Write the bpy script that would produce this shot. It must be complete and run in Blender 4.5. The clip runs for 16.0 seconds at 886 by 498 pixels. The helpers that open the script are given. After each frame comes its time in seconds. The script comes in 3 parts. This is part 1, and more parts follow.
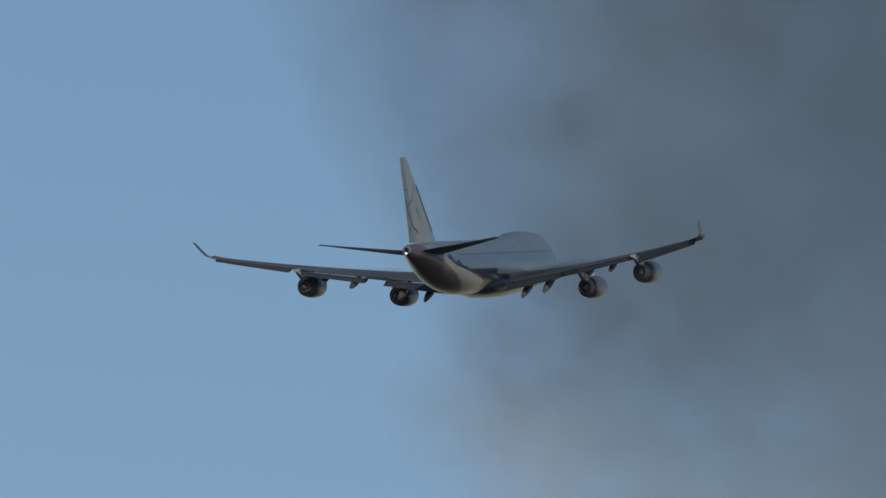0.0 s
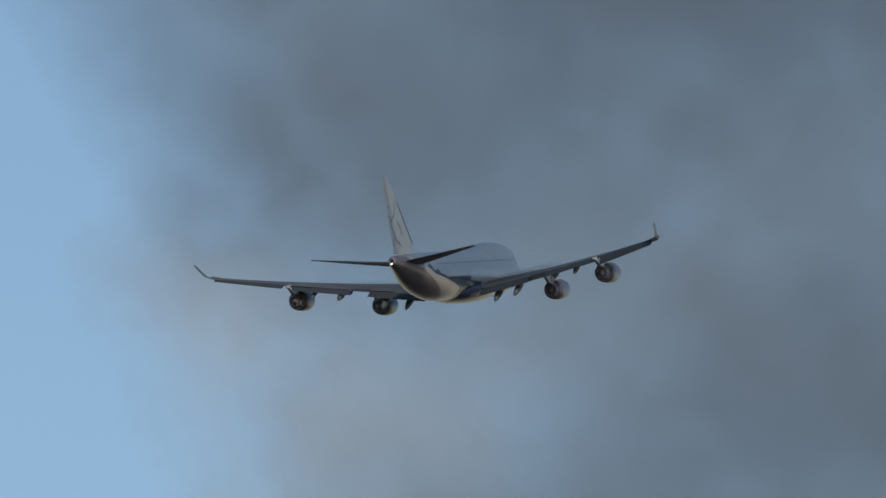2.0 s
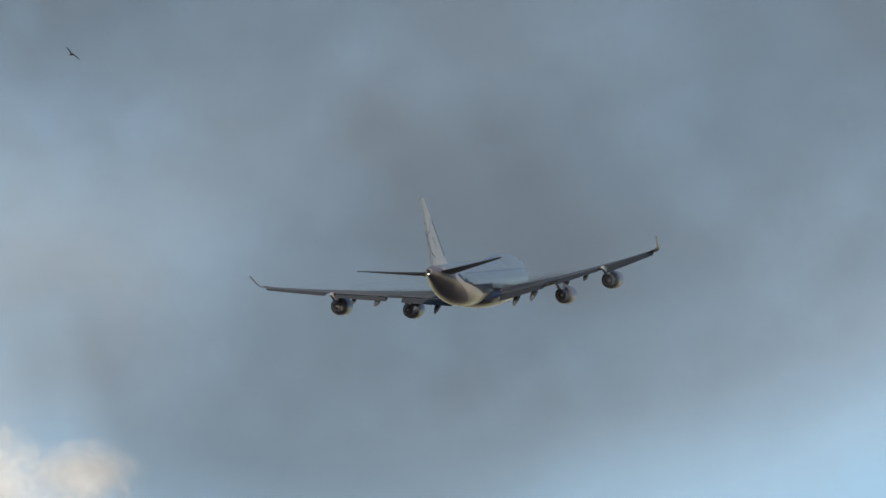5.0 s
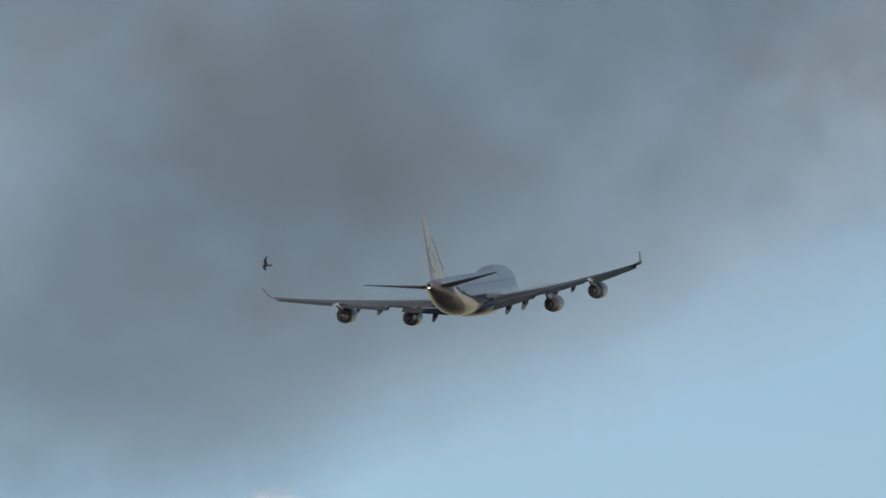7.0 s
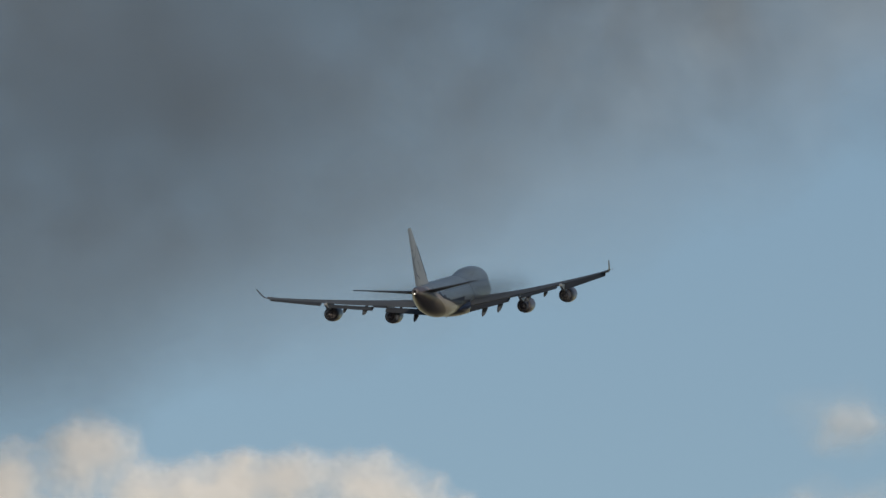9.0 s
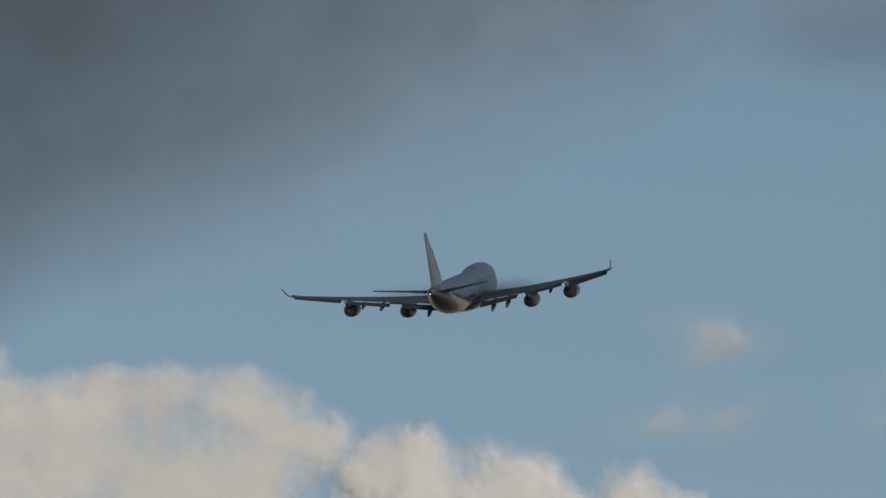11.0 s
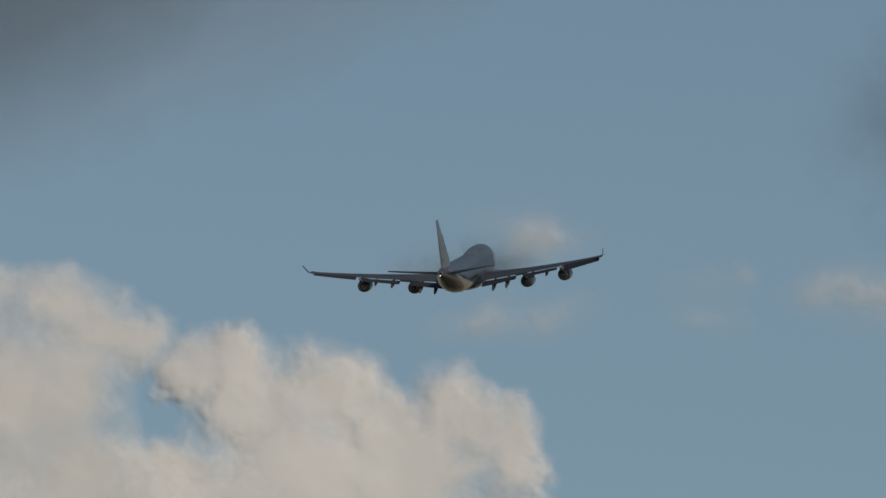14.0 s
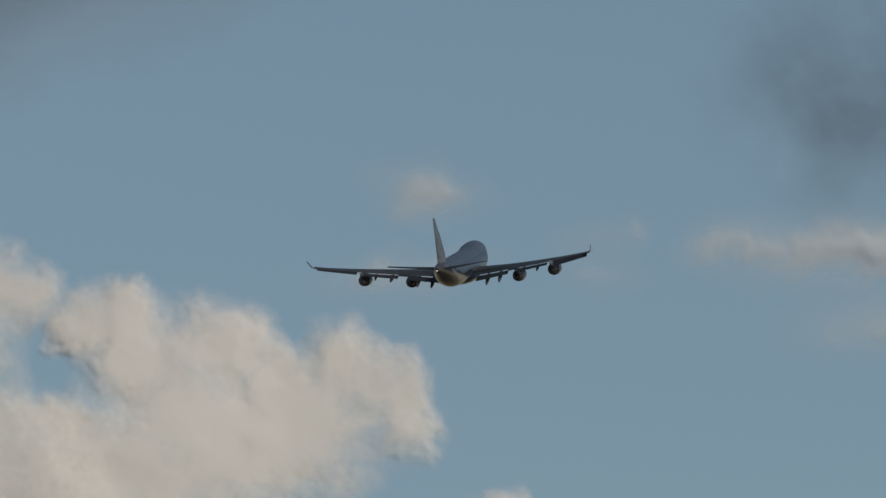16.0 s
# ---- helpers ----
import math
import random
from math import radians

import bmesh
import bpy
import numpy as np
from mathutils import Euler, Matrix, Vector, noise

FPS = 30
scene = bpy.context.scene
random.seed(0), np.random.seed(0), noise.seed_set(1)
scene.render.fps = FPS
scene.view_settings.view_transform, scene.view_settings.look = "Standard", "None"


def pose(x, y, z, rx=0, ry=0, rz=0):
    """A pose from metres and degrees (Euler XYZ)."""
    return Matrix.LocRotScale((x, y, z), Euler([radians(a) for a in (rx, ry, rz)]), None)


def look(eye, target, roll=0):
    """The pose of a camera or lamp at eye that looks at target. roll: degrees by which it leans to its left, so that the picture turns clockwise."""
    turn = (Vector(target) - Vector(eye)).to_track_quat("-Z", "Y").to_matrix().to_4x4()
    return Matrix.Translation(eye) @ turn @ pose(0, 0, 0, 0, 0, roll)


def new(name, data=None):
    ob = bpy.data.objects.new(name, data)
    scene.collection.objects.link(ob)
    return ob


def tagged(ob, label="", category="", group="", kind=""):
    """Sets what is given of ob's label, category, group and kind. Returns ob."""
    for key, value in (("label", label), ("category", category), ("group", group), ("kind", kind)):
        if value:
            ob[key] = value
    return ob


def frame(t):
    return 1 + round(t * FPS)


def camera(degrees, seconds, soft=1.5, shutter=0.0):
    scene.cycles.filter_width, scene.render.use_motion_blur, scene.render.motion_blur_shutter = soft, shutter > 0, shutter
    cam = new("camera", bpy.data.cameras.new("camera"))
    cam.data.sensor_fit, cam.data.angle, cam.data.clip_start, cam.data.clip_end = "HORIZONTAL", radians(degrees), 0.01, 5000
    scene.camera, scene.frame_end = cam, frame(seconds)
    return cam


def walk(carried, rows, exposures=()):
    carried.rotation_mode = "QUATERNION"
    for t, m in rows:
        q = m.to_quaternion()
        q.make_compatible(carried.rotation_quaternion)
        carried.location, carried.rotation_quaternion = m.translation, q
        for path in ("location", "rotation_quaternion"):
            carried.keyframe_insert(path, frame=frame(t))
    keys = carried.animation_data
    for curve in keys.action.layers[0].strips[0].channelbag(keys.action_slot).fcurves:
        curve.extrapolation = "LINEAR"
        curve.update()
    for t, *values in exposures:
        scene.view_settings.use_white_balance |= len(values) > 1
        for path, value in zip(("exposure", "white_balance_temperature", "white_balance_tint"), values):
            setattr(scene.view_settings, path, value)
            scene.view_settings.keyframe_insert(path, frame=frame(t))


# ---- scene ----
# The camera stands on the ground and pans after a climbing freighter with a long telephoto lens.
EYE = Vector((0.0, 0.0, 1.7))
LENS = 3.6            # degrees across the picture
cam = camera(LENS, 16.0, soft=1.5, shutter=0.0)

# seconds, heading to the right of +y, elevation (degrees)
CAMERA_ROWS = [
    (0, -3.8256, 12.6866),
    (0.5, -3.4911, 12.5303),
    (1, -3.1562, 12.3869),
    (1.5, -2.8416, 12.2531),
    (2, -2.5163, 12.1381),
    (2.5, -2.2294, 12.0396),
    (3, -1.9583, 11.9400),
    (3.5, -1.6996, 11.8301),
    (4, -1.5228, 11.7050),
    (4.5, -1.3501, 11.5799),
    (5, -1.1624, 11.4707),
    (5.5, -0.9598, 11.3774),
    (6, -0.7517, 11.2939),
    (6.5, -0.5478, 11.2145),
    (7, -0.3576, 11.1333),
    (7.5, -0.1810, 11.0502),
    (8, -0.0000, 11.0000),
    (8.5, 0.2030, 10.9038),
    (9, 0.4025, 10.8206),
    (9.5, 0.5752, 10.7353),
    (10, 0.7211, 10.6479),
    (10.5, 0.8455, 10.5609),
    (11, 0.9536, 10.4768),
    (11.5, 1.0506, 10.3981),
    (12, 1.1366, 10.3248),
    (12.5, 1.2625, 10.2485),
    (13, 1.4164, 10.1759),
    (13.5, 1.5944, 10.1128),
    (14, 1.6974, 10.0618),
    (14.5, 1.8139, 10.0161),
    (15, 1.9330, 9.9598),
    (15.5, 2.0387, 9.9158),
    (16, 2.1470, 9.8771),
]
walk(cam, [(t, pose(EYE.x, EYE.y, EYE.z, 90 + el, 0, -az)) for t, az, el in CAMERA_ROWS],
     exposures=[(0.0, -0.25, 6200, 7), (1.5, -0.02, 6230, 7), (2.5, 0.22, 6400, 7), (3.5, 0.42, 6500, 7), (4.5, 0.46, 6720, 7),
                (7.0, 0.27, 6830, 7), (8.0, 0.02, 6850, 7), (9.0, -0.22, 6850, 7), (11.5, -0.60, 6750, 7), (16.0, -0.71, 6830, 7)])

# ---- light: low afternoon sun from the right, behind the camera; broken cloud ----
SUN_AZ, SUN_EL = 146.0, 27.0
world = bpy.data.worlds.new("sky")
scene.world = world
world.use_nodes = True
wn, wl = world.node_tree.nodes, world.node_tree.links
wn.clear()
sky = wn.new("ShaderNodeTexSky")
sky.sky_type, sky.sun_disc = "NISHITA", False
sky.sun_elevation, sky.sun_rotation = radians(SUN_EL), radians(SUN_AZ)
sky.altitude, sky.air_density, sky.dust_density, sky.ozone_density = 20, 1.0, 0.15, 1.8
bg = wn.new("ShaderNodeBackground")
bg.inputs["Strength"].default_value = 0.088
wout = wn.new("ShaderNodeOutputWorld")
wl.new(sky.outputs[0], bg.inputs["Color"])
wl.new(bg.outputs[0], wout.inputs["Surface"])

sun = new("sun", bpy.data.lights.new("sun", "SUN"))
sun.data.energy, sun.data.angle, sun.data.color = 2.35, radians(0.6), (1.0, 0.895, 0.78)
sun.matrix_world = look((0, 0, 50), (-math.sin(radians(SUN_AZ)) * math.cos(radians(SUN_EL)),
                                     -math.cos(radians(SUN_AZ)) * math.cos(radians(SUN_EL)),
                                     50 - math.sin(radians(SUN_EL))))


# ---- materials ----
def material(name):
    m = bpy.data.materials.new(name)
    m.use_nodes = True
    nt = m.node_tree
    b = nt.nodes["Principled BSDF"]
    return m, nt.nodes, nt.links, b


def worn(name, colour, rough, metal=0.0, grain=0.5, amount=0.18, spec=0.5):
    """Paint or metal with dirt at two scales and an uneven gloss."""
    m, n, l, b = material(name)
    co = n.new("ShaderNodeTexCoord")
    big, fine = n.new("ShaderNodeTexNoise"), n.new("ShaderNodeTexNoise")
    big.inputs["Scale"].default_value, big.inputs["Detail"].default_value = grain, 5
    fine.inputs["Scale"].default_value, fine.inputs["Detail"].default_value = grain * 9, 4
    mixv = n.new("ShaderNodeMath")
    mixv.operation = "MULTIPLY"
    ramp = n.new("ShaderNodeMapRange")
    ramp.inputs["From Min"].default_value, ramp.inputs["From Max"].default_value = 0.12, 0.4
    ramp.inputs["To Min"].default_value, ramp.inputs["To Max"].default_value = 1 - amount, 1 + amount * 0.4
    mul = n.new("ShaderNodeVectorMath")
    mul.operation = "SCALE"
    mul.inputs[0].default_value = colour
    l.new(co.outputs["Object"], big.inputs["Vector"])
    l.new(co.outputs["Object"], fine.inputs["Vector"])
    l.new(big.outputs["Fac"], mixv.inputs[0])
    l.new(fine.outputs["Fac"], mixv.inputs[1])
    l.new(mixv.outputs[0], ramp.inputs["Value"])
    l.new(ramp.outputs[0], mul.inputs["Scale"])
    l.new(mul.outputs[0], b.inputs["Base Color"])
    rr = n.new("ShaderNodeMapRange")
    rr.inputs["To Min"].default_value, rr.inputs["To Max"].default_value = rough * 0.8, min(1.0, rough * 1.25)
    l.new(fine.outputs["Fac"], rr.inputs["Value"])
    l.new(rr.outputs[0], b.inputs["Roughness"])
    b.inputs["Metallic"].default_value = metal
    b.inputs["Specular IOR Level"].default_value = spec
    return m


WING_GREY = worn("wing_grey_paint", (0.17, 0.178, 0.19), 0.6, spec=0.3)
# flap and elevator grey, darker than the wing: underside shade put into the colour
SHADED_GREY = worn("shaded_grey_paint", (0.085, 0.088, 0.095), 0.6, spec=0.3)
WINGLET = worn("winglet_grey_paint", (0.17, 0.175, 0.19), 0.4)
FIN_WHITE = worn("fin_white_paint", (0.37, 0.38, 0.395), 0.38, amount=0.12)
EMBLEM = worn("emblem_blue_grey_paint", (0.045, 0.055, 0.085), 0.4)
COWL = worn("cowl_paint", (0.155, 0.15, 0.18), 0.32, amount=0.35)
BARE_METAL = worn("bare_metal", (0.55, 0.55, 0.56), 0.30, metal=1.0)
HOT_METAL = worn("heat_stained_metal", (0.34, 0.305, 0.33), 0.6, metal=0.0, amount=0.4)
SOOT = worn("sooty_dark_metal", (0.30, 0.275, 0.30), 0.7)
PYLON_PALE = worn("pylon_pale_paint", (0.68, 0.68, 0.68), 0.4)
FAIRING = worn("fairing_grey_paint", (0.17, 0.175, 0.19), 0.5)
FEATHER_GREY = worn("grey_feathers", (0.10, 0.10, 0.105), 0.8, grain=6)
FEATHER_DARK = worn("dark_feathers", (0.022, 0.022, 0.026), 0.7, grain=6)
BEAK = worn("horn_beak", (0.25, 0.16, 0.04), 0.5, grain=8)

LAMP, n_, l_, b_ = material("white_tail_lamp")
b_.inputs["Base Color"].default_value = (1, 0.95, 0.85, 1)
b_.inputs["Emission Color"].default_value = (1, 0.93, 0.8, 1)
b_.inputs["Emission Strength"].default_value = 2.2
REDLAMP, n_, l_, b_ = material("clear_wingtip_lamp")
b_.inputs["Base Color"].default_value = (0.32, 0.20, 0.18, 1)
b_.inputs["Roughness"].default_value = 0.1


def livery():
    """Fuselage paint in the body's own metres: white crown and flanks darkened to blue-grey for shade, a thin dark
    line, a navy wave and a grey tail underside.
    """
    m, n, l, b = material("fuselage_livery")
    co = n.new("ShaderNodeTexCoord")
    sep = n.new("ShaderNodeSeparateXYZ")
    l.new(co.outputs["Object"], sep.inputs[0])

    def math_(op, a, c, d=None):
        q = n.new("ShaderNodeMath")
        q.operation = op
        for i, v in enumerate((a, c, d)):
            if v is None:
                continue
            if isinstance(v, (int, float)):
                q.inputs[i].default_value = v
            else:
                l.new(v, q.inputs[i])
        return q.outputs[0]

    def step(v, edge, soft):
        q = n.new("ShaderNodeMapRange")
        q.interpolation_type = "SMOOTHSTEP"
        q.inputs["From Min"].default_value, q.inputs["From Max"].default_value = edge - soft, edge + soft
        l.new(v, q.inputs["Value"])
        return q.outputs[0]

    def mix(fac, a, c):
        q = n.new("ShaderNodeMix")
        q.data_type = "RGBA"
        l.new(fac, q.inputs["Factor"])
        for i, v in ((6, a), (7, c)):
            if isinstance(v, tuple):
                q.inputs[i].default_value = (*v, 1)
            else:
                l.new(v, q.inputs[i])
        return q.outputs[2]

    y, z = sep.outputs["Y"], sep.outputs["Z"]
    # upper border of the navy: level above the wing root, climbing aft under the tailplane in uneven steps
    aft = math_("MULTIPLY", math_("MAXIMUM", math_("SUBTRACT", -17.4, y), 0.0), 0.24)
    steps_ = math_("MULTIPLY", math_("SINE", math_("MULTIPLY", y, 2.3), 0.0), math_("MULTIPLY", aft, 0.22))
    edge = math_("ADD", math_("ADD", aft, steps_), -0.22)
    over = math_("SUBTRACT", z, edge)
    fore = math_("SUBTRACT", y, math_("MULTIPLY", math_("SUBTRACT", 1.0, step(z, -1.0, 0.15)), 7.0))
    navy_low = math_("MULTIPLY", math_("SUBTRACT", 1.0, step(over, 0.0, 0.06)), math_("SUBTRACT", 1.0, step(fore, -4.3, 0.12)))
    belly = math_("MULTIPLY", math_("SUBTRACT", 1.0, step(z, -2.3, 0.2)), step(y, -3.0, 0.8))
    # behind the navy a cream wedge with a forward point, then the grey tail underside
    diag = math_("MULTIPLY_ADD", z, 2.76, y)
    reach = math_("MINIMUM", math_("MAXIMUM", math_("MULTIPLY_ADD", z, -0.52, 0.16), 0.0), 1.0)
    fall = math_("MULTIPLY", math_("MAXIMUM", math_("SUBTRACT", -1.9, z), 0.0), 2.6)
    point = math_("SUBTRACT", math_("MULTIPLY_ADD", reach, 6.6, -21.4), fall)
    pale = math_("SUBTRACT", 1.0, step(math_("SUBTRACT", diag, point), 0.0, 0.3))
    tail_grey = math_("SUBTRACT", 1.0, step(diag, -23.6, 0.35))
    dirt = n.new("ShaderNodeTexNoise")
    dirt.inputs["Scale"].default_value, dirt.inputs["Detail"].default_value = 0.6, 8
    mp = n.new("ShaderNodeMapping")
    mp.inputs["Scale"].default_value = (1.6, 0.35, 1.6)
    l.new(co.outputs["Object"], mp.inputs[0])
    l.new(mp.outputs[0], dirt.inputs["Vector"])
    low = mix(pale, (0.026, 0.036, 0.072), (0.42, 0.375, 0.38))
    low = mix(tail_grey, low, (0.165, 0.138, 0.152))
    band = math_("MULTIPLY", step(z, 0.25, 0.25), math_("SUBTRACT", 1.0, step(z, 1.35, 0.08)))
    # white flanks toned down to blue-grey: cloud shade put into the paint
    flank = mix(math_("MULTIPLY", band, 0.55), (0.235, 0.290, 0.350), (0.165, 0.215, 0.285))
    flank = mix(belly, flank, (0.37, 0.345, 0.355))
    line = math_("MULTIPLY", step(z, 1.46, 0.05), math_("SUBTRACT", 1.0, step(z, 1.68, 0.05)))
    line = math_("MULTIPLY", line, step(y, -21.0, 0.5))
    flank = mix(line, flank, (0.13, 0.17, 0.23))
    tail_top = math_("MULTIPLY", math_("SUBTRACT", 1.0, step(y, -30.5, 0.3)), 0.6)
    flank = mix(tail_top, flank, (0.17, 0.17, 0.18))
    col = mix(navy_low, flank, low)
    col = mix(math_("MULTIPLY", belly, math_("SUBTRACT", 1.0, step(z, -2.75, 0.12))), col, (0.37, 0.345, 0.355))
    dr = n.new("ShaderNodeMapRange")
    dr.inputs["From Min"].default_value, dr.inputs["From Max"].default_value = 0.35, 0.7
    dr.inputs["To Min"].default_value, dr.inputs["To Max"].default_value = 0.88, 1.03
    l.new(dirt.outputs["Fac"], dr.inputs["Value"])
    sc = n.new("ShaderNodeVectorMath")
    sc.operation = "SCALE"
    l.new(col, sc.inputs[0])
    l.new(dr.outputs[0], sc.inputs["Scale"])
    l.new(sc.outputs[0], b.inputs["Base Color"])
    b.inputs["Roughness"].default_value = 0.32
    b.inputs["Specular IOR Level"].default_value = 0.55
    return m


LIVERY = livery()


def cloud_material(name, albedo, scale, wisp, lift, opaque):
    """A cloud whose cover follows its thickness; fine wisps break up the thin parts."""
    m = bpy.data.materials.new(name)
    m.use_nodes = True
    n, l = m.node_tree.nodes, m.node_tree.links
    n.clear()
    out = n.new("ShaderNodeOutputMaterial")
    at = n.new("ShaderNodeAttribute")
    at.attribute_name = "thickness"
    co = n.new("ShaderNodeTexCoord")
    no = n.new("ShaderNodeTexNoise")
    no.inputs["Scale"].default_value, no.inputs["Detail"].default_value = scale, 7
    no.inputs["Roughness"].default_value = 0.6
    l.new(co.outputs["Object"], no.inputs["Vector"])
    a = n.new("ShaderNodeMath")
    a.operation = "MULTIPLY_ADD"
    l.new(no.outputs["Fac"], a.inputs[0])
    a.inputs[1].default_value, a.inputs[2].default_value = wisp, lift - wisp * 0.5
    t = n.new("ShaderNodeMath")
    t.operation, t.use_clamp = "MULTIPLY", True
    l.new(at.outputs["Fac"], t.inputs[0])
    l.new(a.outputs[0], t.inputs[1])
    o = n.new("ShaderNodeMath")
    o.operation = "MULTIPLY"
    l.new(t.outputs[0], o.inputs[0])
    o.inputs[1].default_value = opaque
    # droplet-fine graininess of the thin parts
    wn_, sub, inv, gr, ad = (n.new(k) for k in ("ShaderNodeTexWhiteNoise", "ShaderNodeMath", "ShaderNodeMath", "ShaderNodeMath", "ShaderNodeMath"))
    l.new(co.outputs["Object"], wn_.inputs["Vector"])
    sub.operation, inv.operation, gr.operation, ad.operation, ad.use_clamp = "MULTIPLY_ADD", "MULTIPLY_ADD", "MULTIPLY", "MULTIPLY_ADD", True
    l.new(wn_.outputs["Value"], sub.inputs[0])
    sub.inputs[1].default_value, sub.inputs[2].default_value = 1.3, -0.65
    l.new(o.outputs[0], inv.inputs[0])
    inv.inputs[1].default_value, inv.inputs[2].default_value = -1.0, 1.0
    l.new(sub.outputs[0], gr.inputs[0])
    l.new(inv.outputs[0], gr.inputs[1])
    l.new(gr.outputs[0], ad.inputs[0])
    l.new(o.outputs[0], ad.inputs[1])
    l.new(o.outputs[0], ad.inputs[2])
    o = ad
    df, tr, mx = n.new("ShaderNodeBsdfDiffuse"), n.new("ShaderNodeBsdfTransparent"), n.new("ShaderNodeMixShader")
    df.inputs["Color"].default_value = (*albedo, 1)
    l.new(o.outputs[0], mx.inputs[0])
    l.new(tr.outputs[0], mx.inputs[1])
    l.new(df.outputs[0], mx.inputs[2])
    l.new(mx.outputs[0], out.inputs["Surface"])
    return m


# dark blue-grey bank: the shade of other clouds is put into its colour
SHADED_CLOUD = cloud_material("shaded_cloud_grey", (0.146, 0.184, 0.238), 0.02, 0.16, 1.0, 0.97)
VEIL_CLOUD = cloud_material("pale_grey_veil", (0.40, 0.465, 0.55), 0.02, 0.3, 1.0, 0.9)
CUMULUS = cloud_material("sunlit_cumulus", (0.92, 0.905, 0.895), 0.10, 0.12, 1.02, 1.0)
WISP = cloud_material("thin_white_wisp", (0.89, 0.895, 0.90), 0.05, 0.4, 1.0, 0.62)

VAPOUR = cloud_material("thin_wing_vapour", (0.62, 0.65, 0.69), 0.5, 0.5, 1.0, 0.62)

# unseen ground; near-neutral mauve-grey tuned for the light it bounces up
GROUND, n_, l_, b_ = material("plain_ground")
g_noise, g_ramp = n_.new("ShaderNodeTexNoise"), n_.new("ShaderNodeMix")
g_noise.inputs["Scale"].default_value, g_noise.inputs["Detail"].default_value = 0.02, 10
g_ramp.data_type = "RGBA"
g_ramp.inputs[6].default_value, g_ramp.inputs[7].default_value = (0.050, 0.046, 0.048, 1), (0.082, 0.076, 0.079, 1)
g_co = n_.new("ShaderNodeTexCoord")
l_.new(g_co.outputs["Object"], g_noise.inputs["Vector"])
l_.new(g_noise.outputs["Fac"], g_ramp.inputs["Factor"])
l_.new(g_ramp.outputs[2], b_.inputs["Base Color"])
b_.inputs["Roughness"].default_value = 0.95


# ---- helpers for shapes ----
def part(name, bm, mat, parent=None, label="", smooth=True):
    me = bpy.data.meshes.new(name)
    bmesh.ops.recalc_face_normals(bm, faces=bm.faces)
    bm.to_mesh(me)
    bm.free()
    me.materials.append(mat)
    if smooth:
        me.polygons.foreach_set("use_smooth", [True] * len(me.polygons))
        me.set_sharp_from_angle(angle=radians(38))
    ob = new(name, me)
    ob.parent = parent
    if label:
        tagged(ob, label)
    return ob


def loft(rings, closed=True, cap=True, bm=None):
    """Skin over rings of points, all with the same number of points."""
    bm = bm or bmesh.new()
    vs = [[bm.verts.new(p) for p in r] for r in rings]
    k = len(vs[0])
    for a, b in zip(vs, vs[1:]):
        for i in range(k if closed else k - 1):
            bm.faces.new((a[i], a[(i + 1) % k], b[(i + 1) % k], b[i]))
    if cap:
        bm.faces.new(vs[0][::-1])
        bm.faces.new(vs[-1])
    return bm


def turned(profile, centre, segs=40, cap=False, bm=None):
    """A body turned about an axis along y: rows of (y, radius)."""
    cx, cy, cz = centre
    rings = [[(cx + r * math.cos(2 * math.pi * i / segs), cy + y, cz + r * math.sin(2 * math.pi * i / segs))
              for i in range(segs)] for y, r in profile]
    return loft(rings, True, cap, bm)


def aerofoil(lead, trail, thick, camber=0.02, n=12):
    """A closed wing section between two points in space: thick is the share of the chord, up is +z."""
    lead, trail = Vector(lead), Vector(trail)
    chord = (lead - trail).length
    up = Vector((0, 0, 1))
    pts = []
    for side in (1, -1):
        for i in range(n):
            s = 0.5 - 0.5 * math.cos(math.pi * (i if side == 1 else n - i) / n)
            h = 5 * thick * (0.2969 * math.sqrt(s) - 0.126 * s - 0.3516 * s * s + 0.2843 * s ** 3 - 0.1015 * s ** 4)
            c = camber * 4 * s * (1 - s)
            pts.append(lead.lerp(trail, s) + up * chord * (c + side * max(h, 0.0015)))
    return pts


# ---- the sky: clouds laid out by direction, in degrees right of +y and degrees up ----
PER = 24950.0      # fine steps of direction to the radian
MID_EL = 11.0


def value_noise(x, y, seed):
    """Smooth lattice noise, 0 to 1."""
    rng = np.random.RandomState(seed)
    g = rng.rand(64, 64)
    xi, yi = np.floor(x).astype(int), np.floor(y).astype(int)
    fx, fy = x - xi, y - yi
    fx, fy = fx ** 3 * (fx * (fx * 6 - 15) + 10), fy ** 3 * (fy * (fy * 6 - 15) + 10)
    a, b = g[yi % 64, xi % 64], g[yi % 64, (xi + 1) % 64]
    c, d = g[(yi + 1) % 64, xi % 64], g[(yi + 1) % 64, (xi + 1) % 64]
    return (a * (1 - fx) + b * fx) * (1 - fy) + (c * (1 - fx) + d * fx) * fy


def fractal(u, v, size, seed, octaves=5, gain=0.5, billow=False):
    """Layered noise round 0, about -1 to 1; billow gives rounded heads with creases."""
    out, amp, tot = np.zeros_like(u), 1.0, 0.0
    c, s = math.cos(0.6), math.sin(0.6)
    for k in range(octaves):
        q = value_noise(u / size + 17.3 * k, v / size + 9.1 * k, seed + k) * 2 - 1
        out += amp * ((1 - 2 * np.abs(q)) if billow else q)
        tot += amp
        amp, size = amp * gain, size * 0.5
        u, v = u * c - v * s, u * s + v * c
    return out / tot


def smooth_step(x, a, b):
    t = np.clip((x - a) / (b - a), 0, 1)
    return t * t * (3 - 2 * t)


